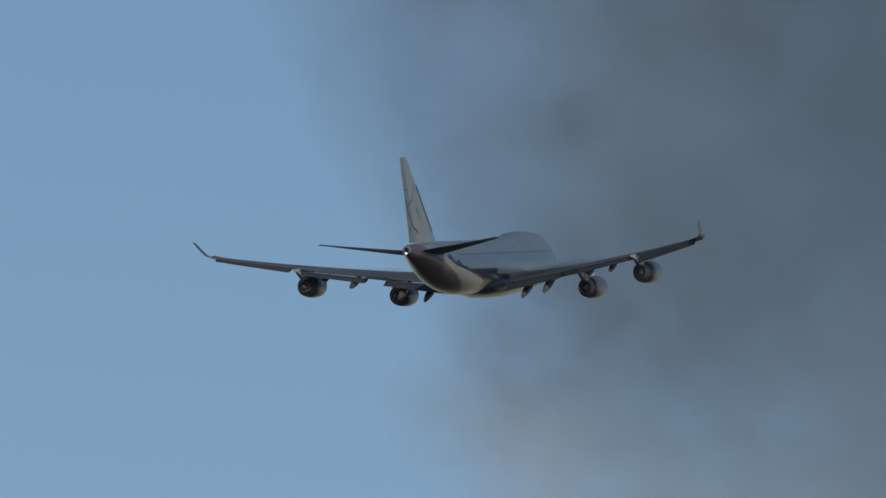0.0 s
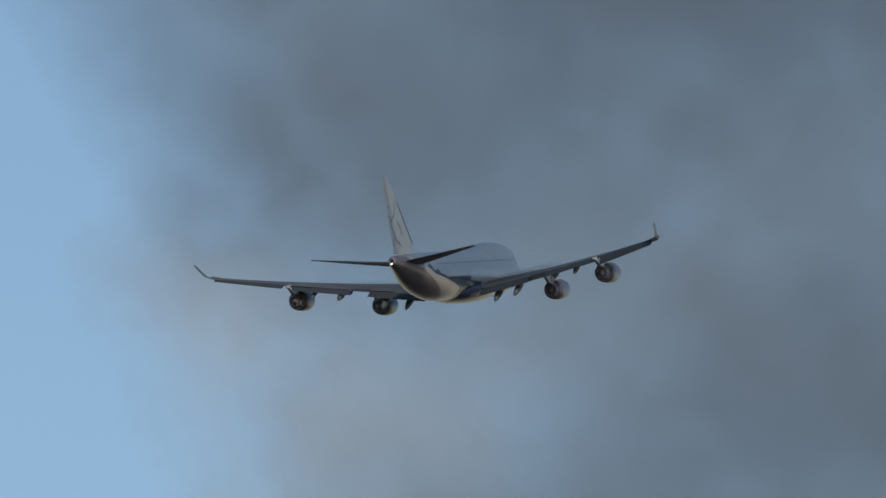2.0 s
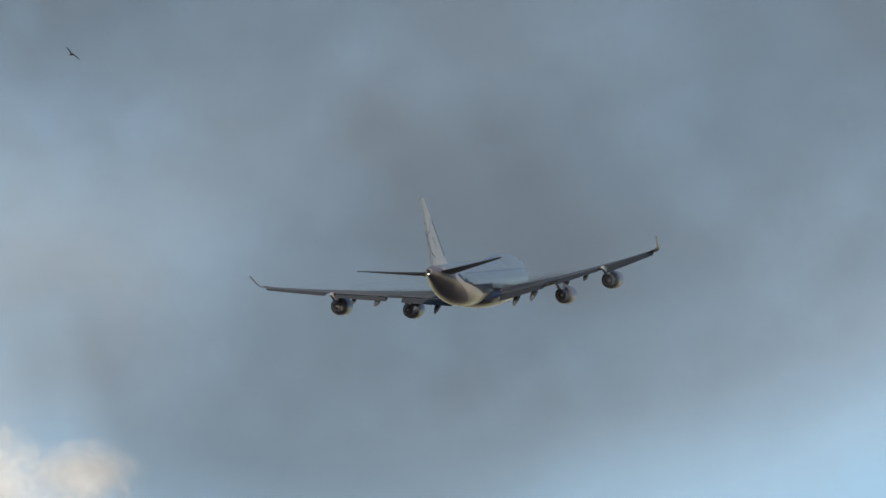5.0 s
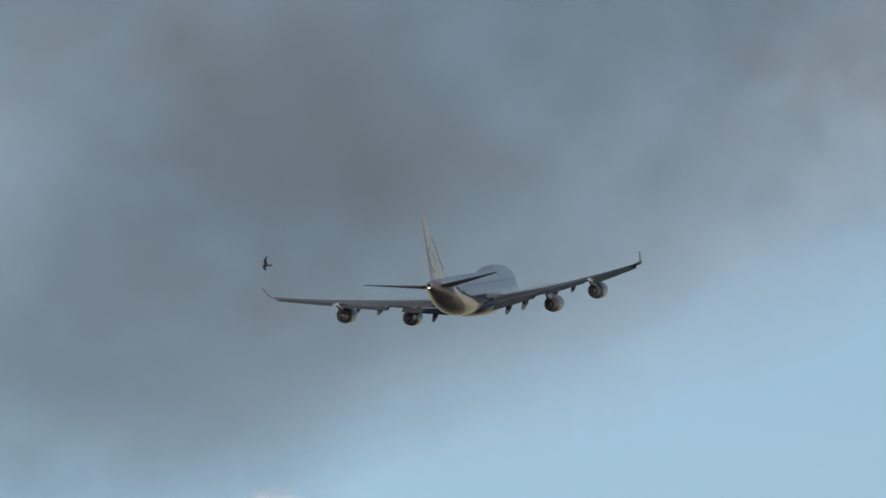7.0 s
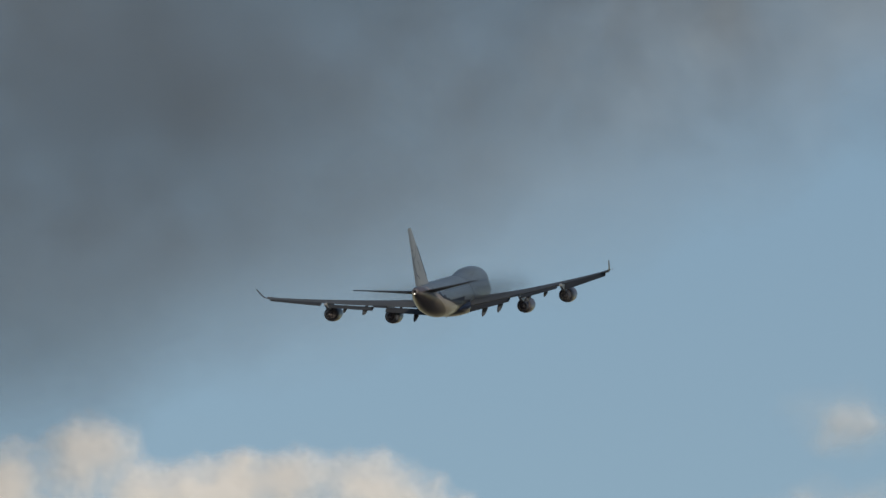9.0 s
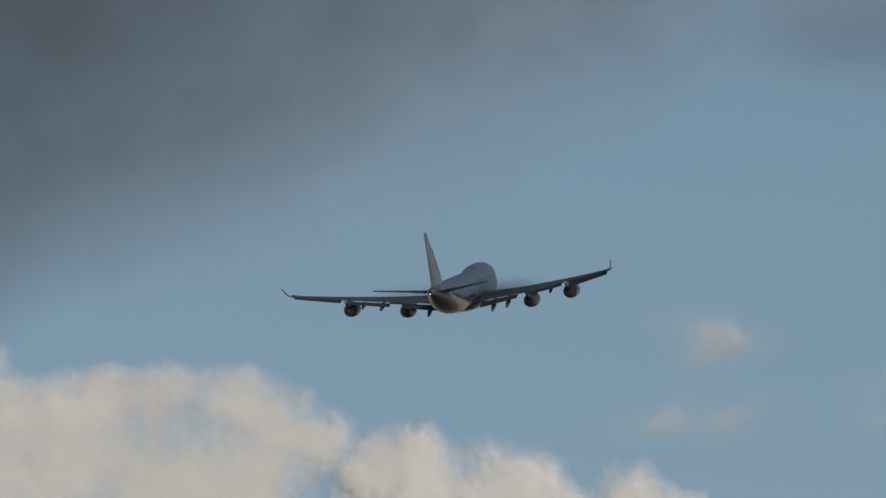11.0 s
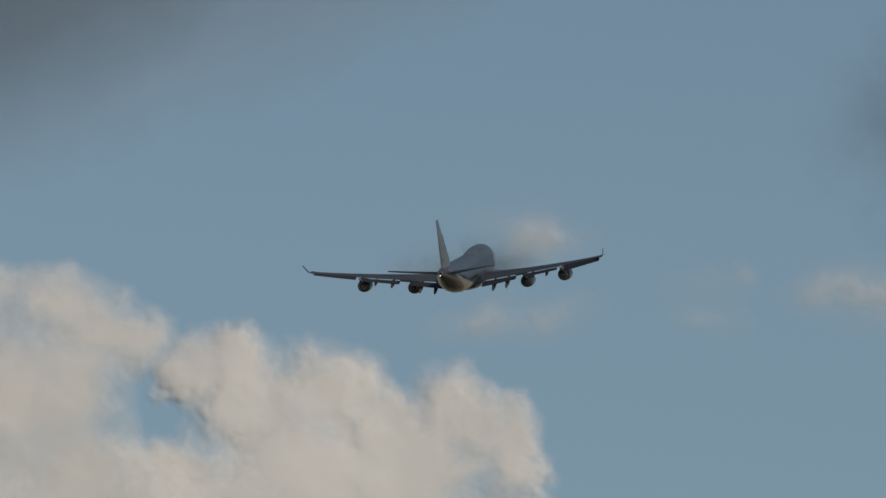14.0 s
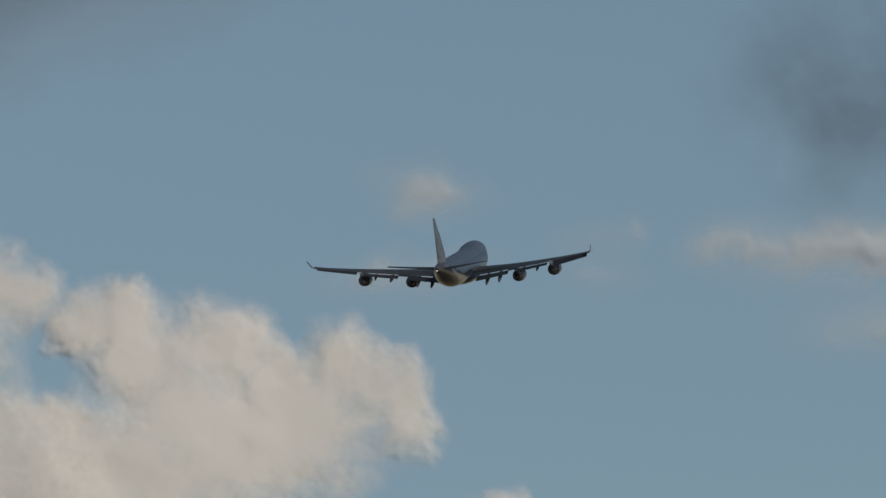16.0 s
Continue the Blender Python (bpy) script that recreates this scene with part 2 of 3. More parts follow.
def puffs(u, v, rows, blend=0.22):
    """Height of heaped round puffs that melt into each other: rows of (u, v, radius across, radius up); below 0 outside."""
    total = np.zeros_like(u)
    for cu, cv, ru, rv in rows:
        total += np.exp(np.maximum(1 - ((u - cu) / ru) ** 2 - ((v - cv) / rv) ** 2, -4) / blend)
    return np.minimum(blend * np.log(total + 1e-12) - 0.09, 1.3)


def cloud(name, label, far, span, cell, shape, relief, mat, group="", kind="", whole=False, lean=0.0):
    """A cloud as a relief: its thickness is worked out over a span of directions, and thick parts swell towards the eye."""
    u0, u1, v0, v1 = span
    u, v = np.meshgrid(np.arange(u0, u1 + cell, cell, dtype=float), np.arange(v0, v1 + cell, cell, dtype=float))
    thick, swell = shape(u, v)
    thick = thick * smooth_step(thick, 0.0, 0.08)
    az, el = (u - 784) / PER / math.cos(radians(MID_EL)), radians(MID_EL) - (v - 441) / PER
    r = far - relief * swell - lean * (v - v0) * far / PER
    co = np.stack([r * np.sin(az) * np.cos(el), r * np.cos(az) * np.cos(el), EYE.z + r * np.sin(el)], -1)
    h, w = u.shape
    idx = np.arange(h * w).reshape(h, w)
    quads = np.stack([idx[:-1, :-1], idx[1:, :-1], idx[1:, 1:], idx[:-1, 1:]], -1).reshape(-1, 4)
    t = thick.ravel()
    if whole:
        t = np.maximum(t, 0.004)
    else:
        quads = quads[t[quads].max(1) > 0.0015]
    used = np.unique(quads)
    remap = np.zeros(h * w, int)
    remap[used] = np.arange(len(used))
    me = bpy.data.meshes.new(name)
    me.from_pydata(co.reshape(-1, 3)[used].tolist(), [], remap[quads].tolist())
    me.attributes.new("thickness", "FLOAT", "POINT").data.foreach_set("value", t[used].astype(np.float32))
    me.materials.append(mat)
    me.polygons.foreach_set("use_smooth", [True] * len(me.polygons))
    return tagged(new(name, me), label, "cloud", group, kind)


def bank_shape(u, v):
    """The dark bank: a ragged western edge, a lower edge that climbs to the east, and thin places within."""
    warp = 120 * fractal(u, v, 460, 11) + 45 * fractal(u, v, 120, 23)
    west = -1190 + 0.49 * np.maximum(v + 734, 0) + 0.8 * warp
    left = smooth_step(u, west - 40, west + 330)
    # lower edge
    low = np.interp(u, [-900, -520, -380, -200, 100, 330, 560, 860, 1060, 1180, 1300, 2600],
                    [560, 430, 470, 1080, 1070, 930, 710, 570, 450, 310, 100, -280])
    under = 1 - smooth_step(v + warp * (0.7 + 0.9 * smooth_step(u, 850, 1200)), low - 300, low + 160)
    depth = 0.51 + 0.20 * fractal(u, v, 600, 41, 3) + 0.085 * fractal(u, v * 1.5 + 0.5 * u, 190, 57)
    # the heaviest cores and a thin middle
    core = 0.22 * np.exp(-((u - 20) / 210) ** 2 - ((v - 460) / 230) ** 2) + 0.36 * np.exp(-((u - 450) / 280) ** 2 - ((v - 205) / 210) ** 2) + 0.26 * np.exp(-((u - 60) / 420) ** 2 - ((v + 660) / 260) ** 2)
    thin = 0.42 * np.exp(-((u + 660) / 340) ** 2 - ((v - 30) / 270) ** 2)
    rag = 0.55 * np.exp(-((u - 2440) / 200) ** 2 - ((v - 650) / 165) ** 2) * (0.65 + 1.0 * fractal(u, v, 150, 77))
    thin += 0.15 * np.exp(-((u + 230) / 260) ** 2 - ((v - 190) / 160) ** 2)
    core += 0.16 * np.exp(-((u - 820) / 250) ** 2 - ((v + 110) / 170) ** 2) + 0.14 * np.exp(-((u + 400) / 200) ** 2 - ((v + 140) / 140) ** 2)
    core += 0.18 * np.exp(-((u + 620) / 270) ** 2 - ((v + 270) / 160) ** 2)
    rag += 0.30 * np.exp(-((u - 1340) / 330) ** 2 - ((v - 150) / 190) ** 2) * (0.7 + 1.6 * fractal(u, v, 170, 87))
    rag += 0.35 * np.exp(-((u - 1960) / 170) ** 2 - ((v - 290) / 80) ** 2)
    thin += 0.20 * np.exp(-((u - 1060) / 190) ** 2 - ((v - 160) / 190) ** 2)
    thin += 0.10 * np.exp(-((u + 640) / 230) ** 2 - ((v - 0) / 160) ** 2)
    thin += 0.12 * np.exp(-((u + 420) / 420) ** 2 - ((v - 200) / 230) ** 2)
    # the unseen upper east of the bank is cleared so sun reaches the cumulus
    under = under * (1 - smooth_step(u, 1250, 1650) * (1 - smooth_step(v, -420, -150)))
    t = np.clip(left * under * (depth + core - thin), 0, 1)
    t = np.maximum(t, np.clip(rag, 0, 1))
    return t, 0.5 + 0.5 * fractal(u, v, 500, 61, 3)


def veil_shape(u, v):
    """A pale veil behind the bank that shows in its gaps and past its eastern edge."""
    n = fractal(u, v, 380, 101) + 0.5 * fractal(u, v, 130, 131)
    west = smooth_step(u + 160 * n, -950, -420)
    low = np.interp(u, [-1200, -400, 300, 900, 1300, 1700, 2600], [900, 760, 840, 680, 520, 360, 360])
    west = west * (1 - smooth_step(u, 1250, 1650) * (1 - smooth_step(v, -420, -150)))
    t = np.clip(west * (1 - smooth_step(v + 110 * n, low - 300, low + 60)) * (0.72 + 0.35 * n), 0, 1)
    return t, 0.5 + 0.5 * fractal(u, v, 500, 161, 3)


def cumulus_shape(rows, seed, size=110, soft=0.85, ragged=0.42):
    def shape(u, v):
        wu = u + 30 * fractal(u, v, size * 1.3, seed + 50) + 13 * fractal(u, v, size * 0.32, seed + 52)
        wv = v + 30 * fractal(u, v, size * 1.3, seed + 60) + 13 * fractal(u, v, size * 0.32, seed + 62)
        p = puffs(wu, wv, rows)
        t = smooth_step(p + ragged * fractal(wu, wv, size * 0.62, seed, 6, 0.62) + 0.18, 0.0, soft)
        t = np.maximum(t, smooth_step(p + 0.15 * fractal(wu, wv, size, seed + 39, 3), 0.25, 1.0))
        dome = smooth_step(p, -0.5, 0.9)
        swell = 0.60 * dome + dome * (0.24 * fractal(u, v, size * 2.2, seed + 9, 1) + 0.09 * fractal(wu, wv, size * 0.9, seed + 19, 2) + 0.02 * fractal(wu, wv, size * 0.5, seed + 29, 3))
        return t, swell
    return shape


def wisp_shape(rows, seed, gain=1.0):
    def shape(u, v):
        wu, wv = u + 46 * fractal(u, v, 110, seed + 5), v + 22 * fractal(u, v, 80, seed + 6)
        t = np.zeros_like(u)
        for cu, cv, ru, rv in rows:
            t += np.exp(-((wu - cu) / ru) ** 2 - ((wv - cv) / rv) ** 2)
        t = t * np.clip(0.8 + 0.5 * fractal(wu, wv, 70, seed, 5, 0.5), 0, 1.3)
        return np.clip(gain * (smooth_step(t, -0.1, 1.6) - 0.012), 0, 1), t
    return shape


cloud("cloud_bank", "broad shaded dark blue-grey cloud bank with soft ragged edges", 4150,
      (-1900, 2900, -1000, 1560), 12, bank_shape, 8, SHADED_CLOUD, kind="stuff", whole=True)
cloud("cloud_veil", "thin pale grey veil cloud behind the dark bank", 4172,
      (-1900, 2900, -1000, 1560), 16, veil_shape, 5, VEIL_CLOUD, kind="stuff", whole=True)
cloud("cumulus_cloud", "large billowing cream-white cumulus heap, sunlit, grey in its folds", 4560,
      (820, 1960, 920, 1500), 4,
      cumulus_shape([(1058, 1062, 70, 74), (1140, 1066, 80, 80), (1200, 1130, 90, 92), (1132, 1138, 76, 78), (1302, 1112, 120, 112), (1400, 1150, 80, 84),
                     (1522, 1132, 88, 90), (1590, 1165, 72, 84), (1648, 1178, 60, 82), (1640, 1248, 64, 78), (1380, 1250, 300, 140), (1230, 1330, 260, 140),
                     (1240, 1215, 100, 90), (1480, 1240, 150, 130), (1040, 1236, 145, 74), (1060, 1310, 200, 100), (1010, 1400, 300, 120), (1790, 1400, 90, 60)], 201, 110, 1.15, 0.43), 10, CUMULUS, "cumulus heaps", lean=0.38)
cloud("cumulus_cloud", "pale cream cumulus heap with a soft rounded crown", 4546,
      (-120, 1240, 720, 1500), 4,
      cumulus_shape([(190, 950, 88, 100), (60, 1060, 120, 110), (335, 893, 105, 96), (445, 970, 110, 88), (530, 955, 90, 82), (610, 940, 85, 76), (700, 935, 85, 76),
                     (830, 940, 112, 82), (910, 990, 84, 90), (972, 1020, 76, 76), (300, 1100, 300, 160), (560, 1070, 350, 160), (760, 1120, 190, 190), (860, 1330, 280, 170), (500, 1300, 400, 200),
                     (866, 1080, 104, 120), (880, 1236, 120, 100)], 301, 120, 1.4, 0.38), 8, CUMULUS, "cumulus heaps", lean=0.35)
cloud("cumulus_cloud", "bright white cumulus crown under the dark bank", 4620,
      (-800, -100, 420, 1000), 5,
      cumulus_shape([(-540, 632, 150, 105), (-350, 640, 115, 78), (-460, 790, 270, 190)], 401, 80, 1.5, 0.8), 8, CUMULUS, "cumulus heaps")
cloud("cloud_wisp", "small soft white cloud shred against blue sky", 4700, (1350, 2000, 640, 1040), 6,
      wisp_shape([(1650, 812, 70, 44), (1705, 836, 72, 38)], 501), 1, WISP, "cloud shreds")
cloud("cloud_wisp", "faint flat white cloud shred", 4700, (1300, 2000, 800, 1140), 6,
      wisp_shape([(1560, 985, 80, 30), (1685, 968, 105, 34)], 521, 0.9), 1, WISP, "cloud shreds")
cloud("cloud_wisp", "barely visible scattered cloud shreds", 4700, (1700, 2300, 780, 1120), 6,
      wisp_shape([(1945, 915, 60, 26), (2050, 908, 44, 24), (1995, 980, 76, 34)], 561, 0.6), 1, WISP, "cloud shreds")
cloud("cloud_wisp", "long pale cloud streak with trailing shreds", 4700, (1850, 2700, 760, 1260), 6,
      wisp_shape([(2210, 925, 90, 34), (2330, 935, 140, 50), (2530, 950, 200, 74), (2500, 940, 130, 44), (2500, 1080, 190, 46)], 541), 1, WISP, "cloud shreds")



def shading_cloud():
    """An unseen broken cloud deck, added over the camera and the flight path; it holds off the sun and the upper sky,
    and stays above the view.
    """
    x, y = np.meshgrid(np.linspace(-1, 1, 90), np.linspace(-1, 1, 90))
    a, b = x * 1500, y * 1500
    edge = np.maximum(np.abs(x), np.abs(y)) + 0.10 * fractal(a, b, 700, 701)
    t = (1 - smooth_step(edge, 0.82, 0.97)) * np.clip(0.55 + 0.35 * fractal(a, b, 600, 721), 0, 1)
    z = 1080 + 60 * fractal(a, b, 800, 741)
    h, w = x.shape
    idx = np.arange(h * w).reshape(h, w)
    quads = np.stack([idx[:-1, :-1], idx[:-1, 1:], idx[1:, 1:], idx[1:, :-1]], -1).reshape(-1, 4)
    quads = quads[t.ravel()[quads].max(1) > 0.01]
    used = np.unique(quads)
    remap = np.zeros(h * w, int)
    remap[used] = np.arange(len(used))
    co = np.stack([300 + x * 1700, 1050 + y * 1750, z], -1).reshape(-1, 3)[used]
    me = bpy.data.meshes.new("unseen_shade_cloud")
    me.from_pydata(co.tolist(), [], remap[quads].tolist())
    me.attributes.new("thickness", "FLOAT", "POINT").data.foreach_set("value", t.ravel()[used].astype(np.float32))
    me.materials.append(VEIL_CLOUD)
    me.polygons.foreach_set("use_smooth", [True] * len(me.polygons))
    tagged(new("unseen_shade_cloud", me), "unseen broken grey cloud deck, added overhead to shade the flight path", "cloud", kind="stuff")


shading_cloud()

ground_bm = bmesh.new()
bmesh.ops.create_circle(ground_bm, cap_ends=True, radius=4800, segments=96)
ground = part("ground", ground_bm, GROUND, smooth=False)
tagged(ground, "flat unseen ground under the flight path, added for bounce light", "ground", kind="structure")


# ---- the freighter: body axes x to starboard, y ahead, z up, in metres from the wing's middle ----
# seconds, place, turn
AIRCRAFT_ROWS = [
    (0, -106.84, 1665.77, 375.26, 12.83, 0.73, -10.60),
    (0.5, -99.89, 1707.92, 379.68, 12.69, 0.25, -10.61),
    (1, -92.96, 1750.39, 384.18, 12.57, -0.57, -10.78),
    (1.5, -86.02, 1792.73, 388.66, 12.51, -1.51, -11.10),
    (2, -79.09, 1835.34, 393.22, 12.50, -2.32, -11.36),
    (2.5, -72.15, 1878.19, 397.85, 12.38, -2.92, -11.59),
    (3, -65.20, 1921.28, 402.54, 12.37, -3.16, -11.62),
    (3.5, -58.25, 1964.33, 407.23, 12.32, -3.20, -11.61),
    (4, -51.27, 2007.29, 411.91, 12.19, -3.24, -11.43),
    (4.5, -44.29, 2049.87, 416.51, 12.12, -3.16, -11.25),
    (5, -37.31, 2092.21, 421.06, 12.11, -3.16, -11.20),
    (5.5, -30.32, 2134.29, 425.59, 12.15, -3.23, -11.29),
    (6, -23.34, 2176.26, 430.10, 12.23, -3.32, -11.43),
    (6.5, -16.36, 2218.27, 434.62, 12.34, -3.38, -11.53),
    (7, -9.37, 2260.45, 439.17, 12.48, -3.38, -11.48),
    (7.5, -2.39, 2302.81, 443.77, 12.64, -3.32, -11.30),
    (8, 5.02, 2345.45, 449.86, 12.88, -3.12, -11.30),
    (8.5, 12.05, 2389.04, 453.85, 13.06, -2.93, -11.22),
    (9, 18.42, 2433.23, 458.52, 13.23, -2.71, -11.04),
    (9.5, 25.21, 2477.45, 463.03, 13.42, -2.68, -10.96),
    (10, 32.44, 2521.74, 467.39, 13.62, -2.83, -10.98),
    (10.5, 39.79, 2566.12, 471.76, 13.82, -3.04, -11.06),
    (11, 46.98, 2610.69, 476.36, 14.00, -3.15, -11.11),
    (11.5, 53.65, 2655.49, 481.36, 14.15, -3.04, -11.06),
    (12, 59.72, 2700.54, 486.79, 14.21, -2.67, -10.97),
    (12.5, 67.79, 2745.65, 491.92, 14.10, -2.13, -10.78),
    (13, 75.32, 2790.02, 497.08, 14.14, -1.89, -10.47),
    (13.5, 82.85, 2833.78, 502.10, 14.16, -1.81, -10.43),
    (14, 89.85, 2876.83, 507.59, 14.24, -1.84, -10.45),
    (14.5, 96.10, 2919.46, 512.94, 14.31, -1.94, -10.55),
    (15, 103.87, 2961.56, 517.87, 14.41, -2.02, -10.50),
    (15.5, 110.90, 3003.18, 523.13, 14.32, -2.08, -10.47),
    (16, 117.89, 3044.68, 528.21, 14.16, -1.98, -10.73),
]

aircraft = tagged(new("cargo_jet"), "four-engined white and navy cargo jet climbing away, flaps slightly lowered",
                  "aircraft")

# fuselage: station from the nose, lobe radius, lobe centre height, top of the upper lobe
BODY = [(0.0, 0.06, -0.60, 0), (0.4, 0.75, -0.55, 0), (1.2, 1.35, -0.45, 0), (2.5, 1.75, -0.30, 1.75), (4.0, 2.15, -0.15, 2.85),
        (5.5, 2.45, -0.08, 3.55), (7.5, 2.76, -0.02, 3.93), (10, 3.04, 0.0, 4.10), (13, 3.20, 0.0, 4.14), (16, 3.25, 0.0, 4.10),
        (18, 3.25, 0.0, 4.0), (20, 3.25, 0.0, 3.7), (22, 3.25, 0.0, 3.4), (24, 3.25, 0.0, 3.25), (28, 3.25, 0, 0), (34, 3.25, 0, 0), (40, 3.25, 0.0, 0),
        (45, 3.25, 0.0, 0), (48, 3.20, 0.06, 0), (51, 3.05, 0.22, 0), (54, 2.80, 0.48, 0), (57, 2.45, 0.80, 0),
        (60, 2.02, 1.20, 0), (63, 1.52, 1.62, 0), (65.5, 1.10, 1.95, 0), (67.5, 0.75, 2.22, 0), (68.4, 0.55, 2.32, 0)]


def body_ring(s, r, zc, top, k=56):
    ring = []
    for i in range(k):
        a = 2 * math.pi * i / k
        d = r
        if top:
            ru = 2.35 if top > 3.6 else 2.0
            zu = top - zc - ru
            q = ru * ru - (zu * math.cos(a)) ** 2
            if q > 0 and zu > 0:
                d2 = zu * math.sin(a) + math.sqrt(q)
                d = math.log(math.exp(6 * d) + math.exp(6 * max(d2, 0.1))) / 6
        ring.append((d * math.cos(a), 33 - s, zc + d * math.sin(a)))
    return ring


def spread(rows, n):
    """More rows between the given ones, on a smooth curve."""
    out = []
    for i in range(len(rows) - 1):
        p0, p1, p2, p3 = (rows[max(0, i - 1)], rows[i], rows[i + 1], rows[min(len(rows) - 1, i + 2)])
        for j in range(n):
            t = j / n
            out.append(tuple(b + 0.5 * t * ((c - a) + t * (2 * a - 5 * b + 4 * c - d + t * (3 * (b - c) + d - a))) if 0 < i < len(rows) - 2 and p0[3] and p3[3] or k < 3 and 0 < i < len(rows) - 2
                             else b + (c - b) * t for k, (a, b, c, d) in enumerate(zip(p0, p1, p2, p3))))
    return out + [rows[-1]]


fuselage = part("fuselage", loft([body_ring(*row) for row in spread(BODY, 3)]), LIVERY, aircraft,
                "white upper fuselage darkened blue-grey for shade, with dark line and navy wave, grey tail underside")
part("exhaust_cone", turned([(0.05, 0.56), (-0.25, 0.50), (-0.5, 0.40), (-0.5, 0.30), (0.3, 0.22)], (0, -35.4, 2.33), 24), SOOT, fuselage, "dark auxiliary exhaust outlet")
lamp_bm = bmesh.new()
bmesh.ops.create_icosphere(lamp_bm, subdivisions=2, radius=0.12)
bmesh.ops.translate(lamp_bm, verts=lamp_bm.verts, vec=(0.0, -36.0, 1.95))
part("tail_lamp", lamp_bm, LAMP, aircraft, "lit white tail lamp")

# wing-to-body fairing: a long shallow keel
FAIR = [(17, 0.3, 0.3), (19, 2.2, 0.9), (22, 3.0, 1.25), (27, 3.45, 1.45), (32, 3.5, 1.45), (35, 3.3, 1.35), (38, 2.5, 1.05), (40.5, 1.3, 0.65), (42, 0.3, 0.3)]
part("belly_fairing", loft([[(w * math.cos(2 * math.pi * i / 32), 33 - s, -2.35 + h * math.sin(2 * math.pi * i / 32)) for i in range(32)]
                            for s, w, h in FAIR]), LIVERY, aircraft, "navy and pale grey wing root fairing")


# ---- wings ----
def lead_edge(x):
    return 17.0 - 0.855 * x


def trail_edge(x):
    return -4.9 + (11.9 - x) * 0.23 if x < 11.9 else -4.9 - (x - 11.9) * 0.455


def wing_height(x):
    q = max(0.0, x - 3.2)
    return -1.95 + 0.118 * q + 0.0015 * q * q


def wing_point(x, share, drop=0.0):
    """A point of the chord at span x: share 0 is the leading edge, 1 the trailing one."""
    y = lead_edge(x) + (trail_edge(x) - lead_edge(x)) * share
    twist = (0.55 - share) * (lead_edge(x) - trail_edge(x)) * math.radians(2.2 - 0.10 * x)
    return (x, y, wing_height(x) + twist - drop)


def mirrored(points, side):
    return [(side * p[0], p[1], p[2]) for p in points]


def flap(side, x0, x1, share, slide, angle, name, label, steps=4, thick=0.15):
    """A lowered flap or aileron behind the fixed trailing edge."""
    rings = []
    for i in range(steps + 1):
        x = x0 + (x1 - x0) * i / steps
        c = (lead_edge(x) - trail_edge(x)) * (1 - share)
        px, py, pz = wing_point(x, share)
        py, pz = py - slide * c + (0.0 if slide else 0.12), pz - ((0.10 + 0.05 * c) if slide else 0.0)
        a = math.radians(angle)
        rings.append(mirrored(aerofoil((px, py, pz), (px, py - c * math.cos(a), pz - c * math.sin(a)), thick, 0.01, 8), side))
    return part(name, loft(rings), SHADED_GREY, None, label)


